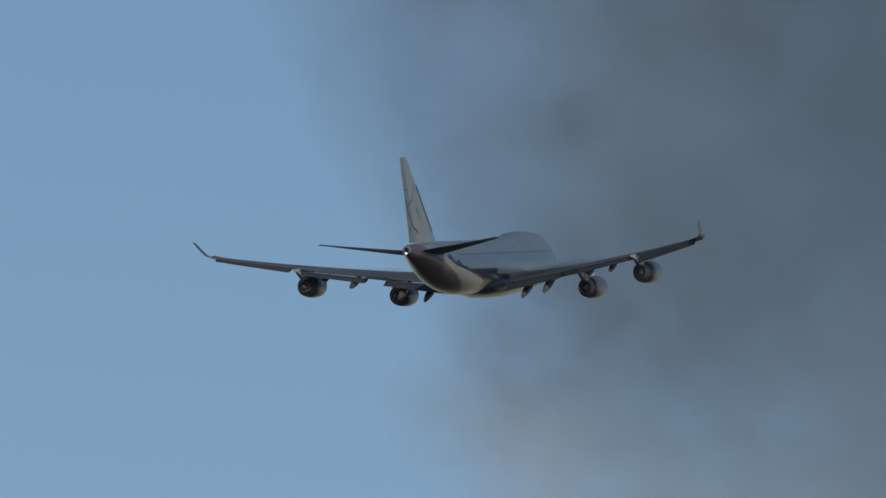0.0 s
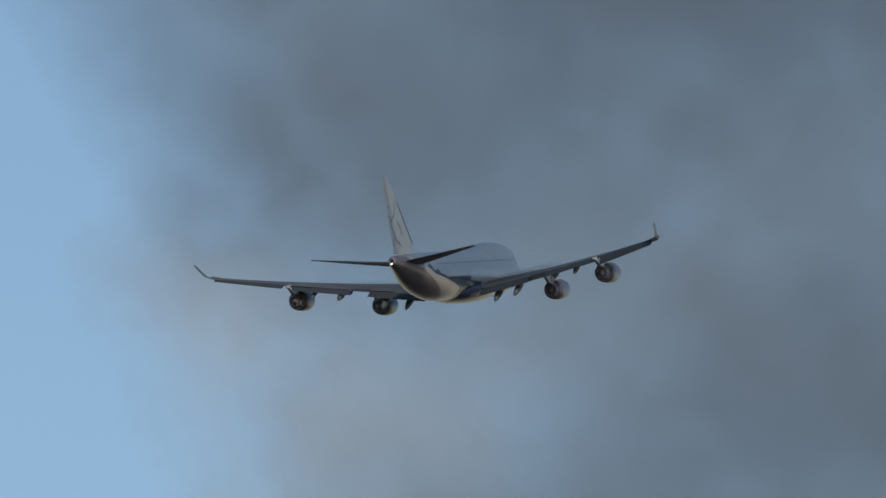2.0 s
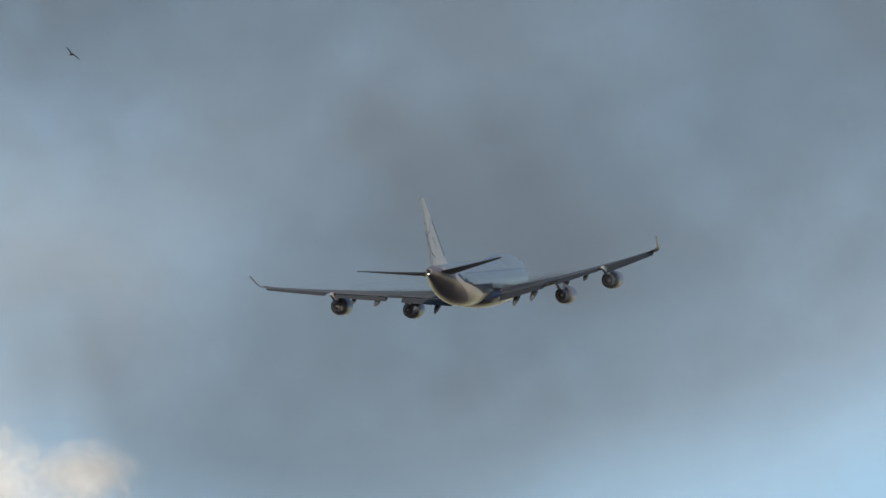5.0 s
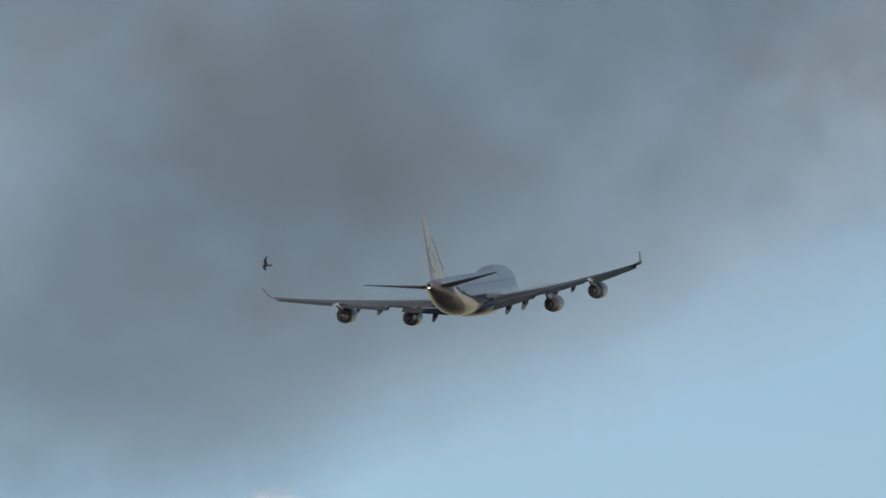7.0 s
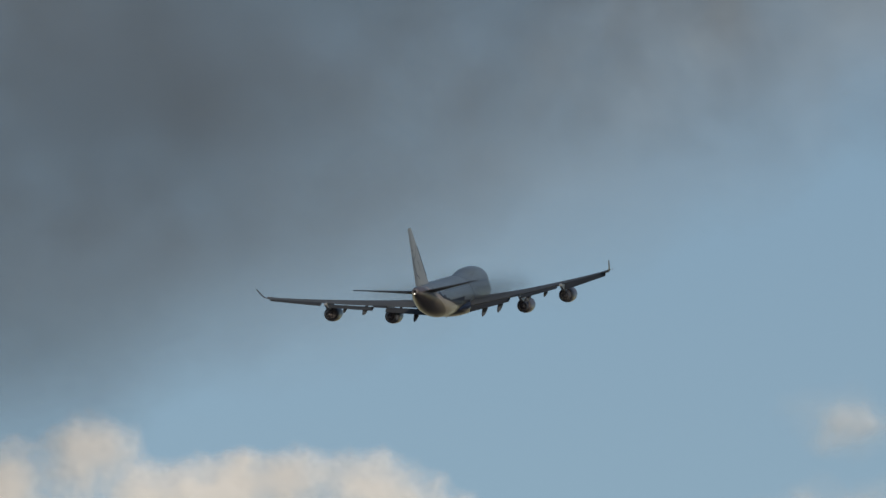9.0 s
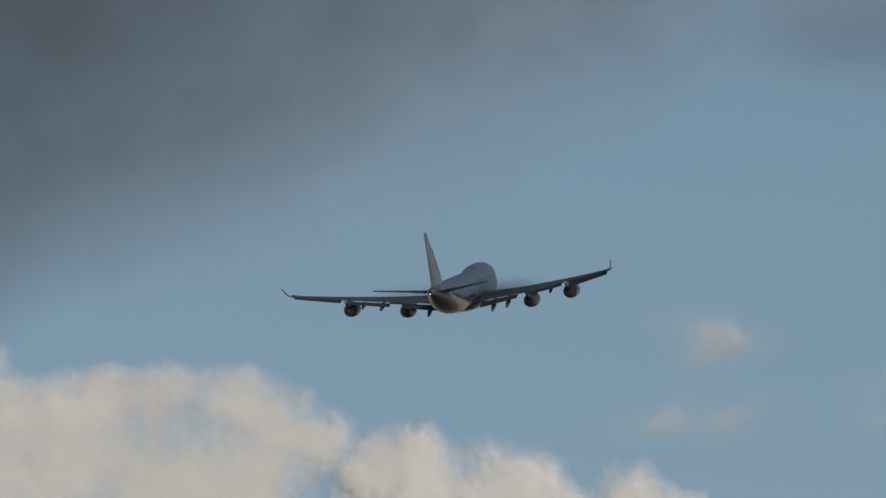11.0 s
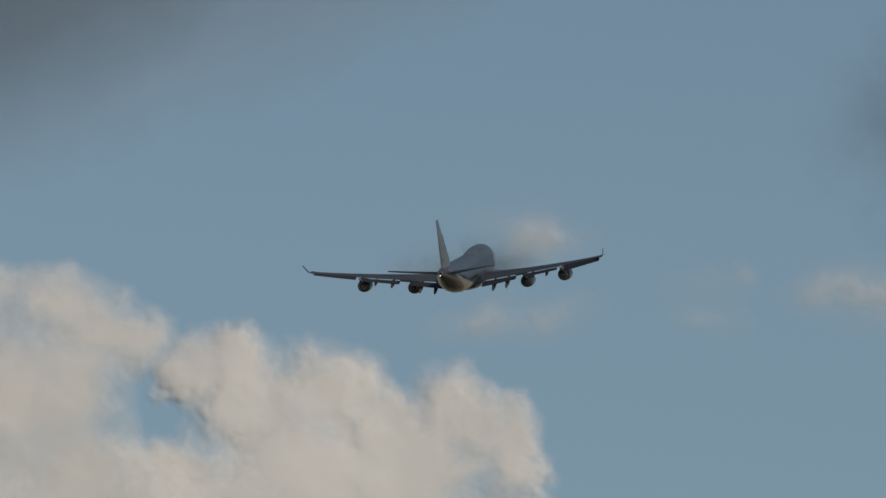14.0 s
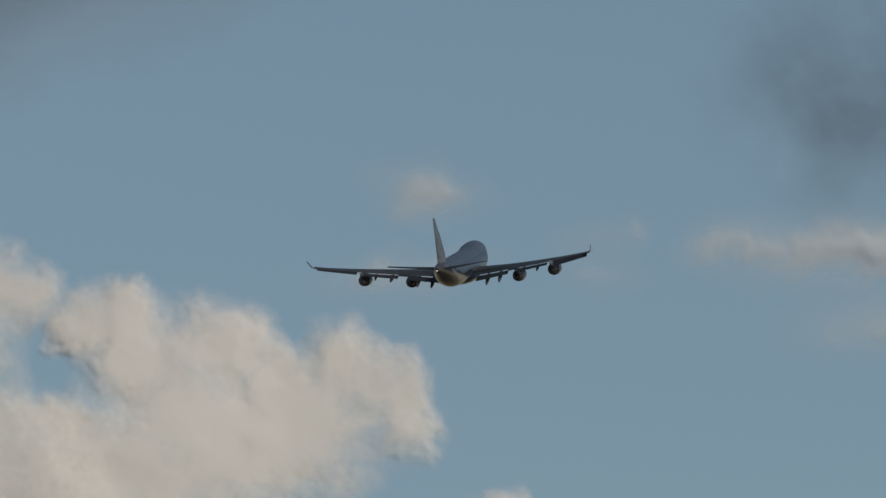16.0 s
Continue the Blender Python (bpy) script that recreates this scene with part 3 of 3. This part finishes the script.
for side in (-1, 1):
    spans = [0.5, 3.2, 5, 8, 10.5, 12, 14, 17, 20, 23, 26, 28.5, 29.9]
    rings = []
    for x in spans:
        cut = 0.80 if x < 20.5 else 0.74
        rings.append(mirrored(aerofoil(wing_point(x, 0), wing_point(x, cut if x < 29 else 0.98), 0.115 - 0.0004 * x, 0.012), side))
    rings.append(mirrored(aerofoil((30.35, lead_edge(30.8) - 0.4, wing_height(31) + 0.05), (30.35, trail_edge(30.8) + 0.1, wing_height(31) + 0.02), 0.09, 0.01), side))
    wing = part("wing", loft(rings), WING_GREY, aircraft, "swept grey wing, flexed upward")
    # winglet, canted outwards
    wl_rings = []
    for q, xx, zz in ((0.0, 30.35, 0.0), (0.12, 30.6, 0.12), (0.3, 30.8, 0.40), (0.65, 31.05, 1.1), (1.0, 31.3, 1.85)):
        le, te = lead_edge(30.8) - 2.3 - 4.5 * q, trail_edge(30.8) + 0.1 - 3.9 * q
        base = wing_height(31) + 0.03
        n_pts = 12
        ring = []
        for sgn in (1, -1):
            for i in range(n_pts):
                s = 0.5 - 0.5 * math.cos(math.pi * (i if sgn == 1 else n_pts - i) / n_pts)
                hh = (le - te) * 0.25 * math.sqrt(max(s, 0.0)) * (1 - s) * 0.13 + 0.012
                lean = min(1.0, q * 4)
                ring.append((side * (xx - sgn * hh * lean * 0.8), le + (te - le) * s, base + zz + sgn * hh * (1 - 0.6 * lean)))
        wl_rings.append(ring)
    part("winglet", loft(wl_rings), WINGLET, wing, "grey canted winglet")
    tip_bm = bmesh.new()
    bmesh.ops.create_icosphere(tip_bm, subdivisions=2, radius=0.10)
    bmesh.ops.translate(tip_bm, verts=tip_bm.verts, vec=(side * 30.7, lead_edge(31) - 0.5, wing_height(31) + 0.1))
    part("wingtip_lamp", tip_bm, REDLAMP, wing)
    for args in ((3.7, 11.0, 0.80, 0.12, 14, "inboard_flap", "lowered grey inboard flap"),
                 (13.2, 20.3, 0.80, 0.12, 14, "outboard_flap", "lowered grey outboard flap"),
                 (11.1, 13.1, 0.80, 0.0, 4, "inboard_aileron", "grey inboard aileron"),
                 (21.7, 29.8, 0.74, 0.0, 13 if side < 0 else 36, "outboard_aileron", "grey outboard aileron and fixed trailing edge")):
        fl = flap(side, *args)
        fl.parent = wing
    # flap track fairings: slim canoes below the trailing edge
    for fx, ln, deep, girth in ((6.1, 6.0, -3.8, 0.42), (9.05, 5.8, -3.3, 0.42), (14.6, 4.8, -1.8, 0.38), (17.9, 3.8, -1.2, 0.30)):
        bx, by, bz = wing_point(fx, 0.70)
        rings = []
        for i in range(13):
            q = i / 12
            w = girth * math.sin(math.pi * min(1.0, 0.08 + q * 0.84)) ** 0.6
            h = 1.35 * w
            cz = bz - 0.35 + (deep - bz + 0.35) * q ** 1.2
            rings.append([(side * (fx + w * math.cos(2 * math.pi * k / 14)), by + 1.0 - ln * q, cz + h * math.sin(2 * math.pi * k / 14)) for k in range(14)])
        part("flap_track_fairing", loft(rings), FAIRING, wing, "canoe-shaped flap track fairing")

    # engines
    for ex, ey, ez in ((11.85, 5.0, -3.07), (20.98, -4.2, -1.5)):
        sx = side * ex
        nacelle = part("engine_nacelle", turned([(0.9, 1.16), (1.0, 1.22), (2.2, 1.34), (3.6, 1.40), (4.8, 1.38), (5.6, 1.28), (5.85, 1.18), (5.8, 1.10),
                                                 (5.3, 1.06), (4.0, 1.12), (2.0, 1.14), (0.9, 1.13), (0.9, 1.16)], (sx, ey, ez), 44), COWL, aircraft,
                       "grey-blue engine nacelle under the wing")
        part("intake_lip", turned([(5.45, 1.315), (5.7, 1.265), (5.87, 1.18), (5.8, 1.09), (5.5, 1.065)], (sx, ey, ez), 44), BARE_METAL, nacelle, "polished metal intake lip")
        part("fan_duct", turned([(3.9, 1.11), (3.9, 0.3), (3.6, 0.3), (3.6, 1.11)], (sx, ey, ez), 36), SOOT, nacelle, "dark fan face")
        part("core_cowl", turned([(3.5, 0.90), (1.6, 0.98), (0.8, 0.95), (0.2, 0.80), (-0.3, 0.66), (-0.3, 0.62), (-0.05, 0.58), (-0.05, 0.30)], (sx, ey, ez), 36),
             HOT_METAL, nacelle, "heat-stained core exhaust cowl")
        part("exhaust_plug", turned([(0.2, 0.50), (-0.3, 0.42), (-0.7, 0.20), (-0.95, 0.02)], (sx, ey, ez), 24, True), HOT_METAL, nacelle)
        part("fan_nozzle_duct", turned([(0.95, 1.14), (0.88, 1.12), (0.86, 0.93), (1.3, 0.93), (1.3, 1.12)], (sx, ey, ez), 36), SOOT, nacelle, "dark bypass outlet ring")
        # pylon between nacelle and wing
        wz = wing_height(ex) - 0.15
        prof = [(ey + 4.6, ez + 1.30, ez + 1.42), (ey + 3.2, ez + 1.25, ez + 1.95), (lead_edge(ex) + 0.6, ez + 1.1, wz + 0.35),
                (lead_edge(ex) - 1.2, ez + 0.75, wz + 0.35), (ey - 1.2, ez + 0.9, wz + 0.3), (ey - 3.6, wz - 0.25, wz + 0.2), (ey - 5.0, wz - 0.06, wz + 0.1)]
        prof = sorted(prof, key=lambda p: -p[0])
        rings = []
        for k, (py, za, zb) in enumerate(prof):
            w = (0.05, 0.20, 0.24, 0.25, 0.24, 0.16, 0.04)[k]
            rings.append([(sx - w, py, za), (sx + w, py, za), (sx + w * 1.05, py, (za + zb) / 2), (sx + w * 0.9, py, zb), (sx - w * 0.9, py, zb), (sx - w * 1.05, py, (za + zb) / 2)])
        part("pylon", loft(rings), PYLON_PALE, nacelle, "pale engine pylon")

    # tailplane
    rings = []
    for x, le, te, z in ((0.6, -24.6, -31.9, 2.15), (1.4, -25.3, -32.2, 2.25), (4.5, -28.0, -33.0, 2.62), (8, -31.0, -34.0, 3.06), (10.6, -33.2, -34.7, 3.40), (10.9, -33.7, -34.7, 3.43)):
        rings.append(mirrored(aerofoil((x, le, z - 0.07 * (le - te)), (x, te, z), 0.09, -0.005, 10), side))
    tail = part("tailplane", loft(rings), WING_GREY, aircraft, "swept grey tailplane half")
    rings = []
    for x, te0, te1, z in ((1.6, -32.32, -34.4, 2.26), (4.5, -33.05, -35.0, 2.61), (8, -34.05, -35.75, 3.05), (10.75, -34.75, -36.3, 3.41)):
        rings.append(mirrored(aerofoil((x, te0, z), (x, te1, z - 0.06), 0.09, 0, 6), side))
    part("elevator", loft(rings), SHADED_GREY, tail, "grey elevator")


# ---- fin and rudder ----
def upright(le, te, z, thick, n=12):
    """A fin section at height z, thick in x."""
    pts = []
    for sgn in (1, -1):
        for i in range(n):
            s = 0.5 - 0.5 * math.cos(math.pi * (i if sgn == 1 else n - i) / n)
            h = 5 * thick * (0.2969 * math.sqrt(s) - 0.126 * s - 0.3516 * s * s + 0.2843 * s ** 3 - 0.1015 * s ** 4)
            pts.append((sgn * max(h, 0.002) * (le - te), le + (te - le) * s, z))
    return pts


FIN = ((2.2, -20.55, -30.9), (3.1, -21.65, -31.2), (3.63, -22.4, -31.4), (4.6, -23.6, -31.8), (8.0, -27.65, -33.2), (12.7, -33.35, -35.35), (13.3, -34.1, -35.5), (13.42, -34.5, -35.5))
fin = part("fin", loft([upright(le, te, z, 0.095 if z < 13 else 0.05) for z, le, te in FIN]), FIN_WHITE, aircraft, "pale grey fin with dark emblem lines")
part("rudder", loft([upright(te - 0.06, te - d, z, 0.075, 8) for z, te, d in ((3.2, -31.2, 2.9), (8.0, -33.2, 2.25), (13.35, -35.5, 1.6))]), worn("rudder_pale_grey_paint", (0.27, 0.275, 0.285), 0.4), fin, "pale grey rudder")


def emblem_line(name, pts, width, side):
    """A thin painted line on the fin's flank: a narrow raised strip along points (y, z)."""
    bm = bmesh.new()
    prev = None
    for i, (y, z) in enumerate(pts):
        a, b = pts[max(0, i - 1)], pts[min(len(pts) - 1, i + 1)]
        d = Vector((b[0] - a[0], b[1] - a[1])).normalized()
        nrm = Vector((-d.y, d.x)) * width * 0.5
        x = side * fin_half(y, z)
        row = [bm.verts.new((x + side * 0.012, y + nrm.x, z + nrm.y)), bm.verts.new((x + side * 0.012, y - nrm.x, z - nrm.y))]
        if prev:
            bm.faces.new((prev[0], prev[1], row[1], row[0]))
        prev = row
    return part(name, bm, EMBLEM, fin)


def fin_half(y, z):
    zs = [r[0] for r in FIN]
    le, te = np.interp(z, zs, [r[1] for r in FIN]), np.interp(z, zs, [r[2] for r in FIN])
    if y < te - 0.06:
        d = np.interp(z, (3.2, 8.0, 13.35), (2.9, 2.25, 1.6))
        le, te, th = te - 0.06, te - d, 0.075
    else:
        th = 0.095
    s = min(1.0, max(0.0, (le - y) / (le - te)))
    h = 5 * th * (0.2969 * math.sqrt(s) - 0.126 * s - 0.3516 * s * s + 0.2843 * s ** 3 - 0.1015 * s ** 4)
    return max(h, 0.002) * (le - te)


for side in (-1, 1):
    for p0, p1, bow, wd in (((-35.6, 9.45), (-34.4, 9.5), 0.0, 0.20), ((-35.35, 8.3), (-34.5, 7.4), 0.2, 0.30), ((-34.6, 7.4), (-32.4, 8.6), 0.3, 0.32),
                            ((-34.6, 7.5), (-33.0, 5.7), -0.3, 0.34), ((-33.0, 5.7), (-34.1, 4.4), 0.1, 0.28), ((-33.2, 5.8), (-30.4, 4.3), -0.3, 0.34),
                            ((-32.4, 8.6), (-31.9, 10.3), 0.2, 0.24), ((-30.7, 9.9), (-24.6, 4.4), 0.05, 0.85), ((-31.2, 7.4), (-29.4, 5.6), 0.2, 0.26)):
        pts = []
        for i in range(15):
            q = i / 14
            pts.append((p0[0] + (p1[0] - p0[0]) * q + bow * math.sin(math.pi * q), p0[1] + (p1[1] - p0[1]) * q + 0.4 * bow * math.sin(2 * math.pi * q)))
        emblem_line("emblem_line", pts, wd * 0.7, side)


# ---- vapour over the wings: thin sheets hinged ahead of the wing box, flat on the wing until the air condenses ----
vapours = []
for side in (-1, 1):
    x, h = np.meshgrid(np.linspace(0, 24, 41), np.linspace(0, 11, 23))
    fall = np.exp(-(np.maximum(h - 1.0, 0) / (5.2 - 0.10 * x)) ** 2) * np.exp(-((x - 5.5) / 12.5) ** 2)
    fall *= smooth_step(h, -0.3, 0.8) * smooth_step(24 - x, 0, 8) * smooth_step(11 - h, 0, 3)
    fall *= np.clip(0.9 + 0.6 * fractal(x * 30, h * 30, 150, 801 + side), 0, 1)
    rise = 0.9 * fractal(x * 30, h * 30, 200, 811 + side)
    co = np.stack([side * x, rise * 0.3, h], -1).reshape(-1, 3)
    nh, nw = x.shape
    idx = np.arange(nh * nw).reshape(nh, nw)
    quads = np.stack([idx[:-1, :-1], idx[:-1, 1:], idx[1:, 1:], idx[1:, :-1]], -1).reshape(-1, 4)
    me = bpy.data.meshes.new("vapour")
    me.from_pydata(co.tolist(), [], quads.tolist())
    me.attributes.new("thickness", "FLOAT", "POINT").data.foreach_set("value", fall.ravel().astype(np.float32))
    me.materials.append(VAPOUR)
    me.polygons.foreach_set("use_smooth", [True] * len(me.polygons))
    vp = tagged(new("vapour", me), "thin grey condensation haze over the wing")
    vp.parent = aircraft
    vp.location = (0, 9.0, -2.1)
    vapours.append((vp, side))

# small things on the crown and belly
for ay, az_, ln, hh in ((-2.0, 3.23, 0.5, 0.28), (-9.0, 3.23, 0.4, 0.22), (-6.0, -3.5, 0.4, -0.25)):
    bm = loft([[(-0.03, ay, az_), (0.03, ay, az_), (0.03, ay - ln, az_), (-0.03, ay - ln, az_)],
               [(-0.012, ay - ln * 0.6, az_ + hh), (0.012, ay - ln * 0.6, az_ + hh), (0.012, ay - ln * 1.05, az_ + hh), (-0.012, ay - ln * 1.05, az_ + hh)]])
    part("antenna", bm, FAIRING, fuselage, smooth=False)

# ---- birds ----
def bird(name, label, span, plumage, under):
    thing = tagged(new(name), label, "bird")
    k = span / 1.3
    prof = [(0.30, 0.005), (0.27, 0.03), (0.22, 0.05), (0.17, 0.055), (0.10, 0.075), (0.0, 0.085), (-0.10, 0.07), (-0.2, 0.04), (-0.26, 0.02)]
    part("body", turned([(y * k, r * k) for y, r in prof], (0, 0, 0), 14, True), plumage, thing)
    part("beak", turned([(0.37 * k, 0.003 * k), (0.33 * k, 0.012 * k), (0.285 * k, 0.02 * k)], (0, 0, -0.004), 8, True), BEAK, thing)
    tail_r = [[(w * q, y * k, h * k) for w, h in ((-1, 0), (0, 0.012), (1, 0), (0, -0.012))] for y, q in ((-0.18, 0.03 * k), (-0.30, 0.07 * k), (-0.40, 0.09 * k))]
    part("tail", loft(tail_r), plumage, thing)
    wings = []
    for side in (-1, 1):
        rings = []
        for x, le, te, z in ((0.0, 0.12, -0.10, 0.0), (0.12, 0.15, -0.08, 0.05), (0.26, 0.17, -0.05, 0.085), (0.38, 0.13, -0.06, 0.075), (0.52, 0.03, -0.09, 0.045), (0.62, -0.08, -0.13, 0.02)):
            rings.append([(side * p[0], p[1], p[2]) for p in aerofoil((x * k, le * k, z * k), (x * k, te * k, z * k), 0.07, 0.03, 6)])
        w = part("wing", loft(rings), under, thing)
        w.location = (side * 0.04 * k, 0, 0.02 * k)
        wings.append((w, side))
    return thing, wings


# seconds, place
GULL_ROWS = [
    (0, 35.50, 844.26, 168.81),
    (2.5, -9.49, 841.70, 177.92),
    (2.8, -14.89, 841.39, 179.01),
    (3.1, -19.59, 841.19, 179.51),
    (3.5, -25.68, 840.92, 180.03),
    (4, -32.41, 840.55, 180.64),
    (4.5, -36.97, 840.06, 182.09),
    (4.7, -38.10, 839.82, 182.95),
    (16, -102.12, 826.43, 231.87),
]
CROW_ROWS = [
    (0, 112.47, 555.83, 91.63),
    (6.8, -6.92, 549.63, 108.76),
    (7, -10.45, 549.49, 109.18),
    (7.2, -14.24, 549.29, 109.76),
    (7.4, -17.69, 549.07, 110.39),
    (7.5, -19.21, 548.99, 110.52),
    (16, -168.45, 541.23, 131.93),
]
gull, gull_wings = bird("gull", "grey gull gliding with bowed wings", 1.2, FEATHER_GREY, FEATHER_DARK)
dark_bird, dark_bird_wings = bird("seabird", "small dark seabird banking steeply in flight", 0.75, FEATHER_DARK, FEATHER_DARK)


def motions():
    walk(aircraft, [(t, pose(x, y, z, rx, ry, rz)) for t, x, y, z, rx, ry, rz in AIRCRAFT_ROWS])
    bank = {0: (20, 84), 2.5: (22, 80), 2.8: (34, 52)}
    walk(gull, [(t, pose(x, y, z, 8, bank.get(t, (36, 30))[0], bank.get(t, (36, 30))[1])) for t, x, y, z in GULL_ROWS])
    walk(dark_bird, [(t, pose(x, y, z, 0, -72, 78)) for t, x, y, z in CROW_ROWS])
    # degrees by which the haze leans aft from upright: 88 lies within the wing
    haze = ((0, 88), (7.9, 88), (8.4, 60), (9.0, 46), (9.6, 58), (11.2, 66), (11.9, 40), (12.5, 18), (13.5, 6), (14.1, 20), (14.5, 60), (14.8, 88), (16, 88))
    for vp, side in vapours:
        walk(vp, [(t, pose(*vp.location, a, -side * 7.6, -side * 33)) for t, a in haze])
    for wings, beat, deep in ((gull_wings, 1.9, 9.0), (dark_bird_wings, 2.6, 22.0)):
        for w, side in wings:
            walk(w, [(i * 0.1, pose(*w.location, 0, -side * (4 + deep * math.sin(2 * math.pi * beat * i * 0.1)), 0)) for i in range(161)])


motions()
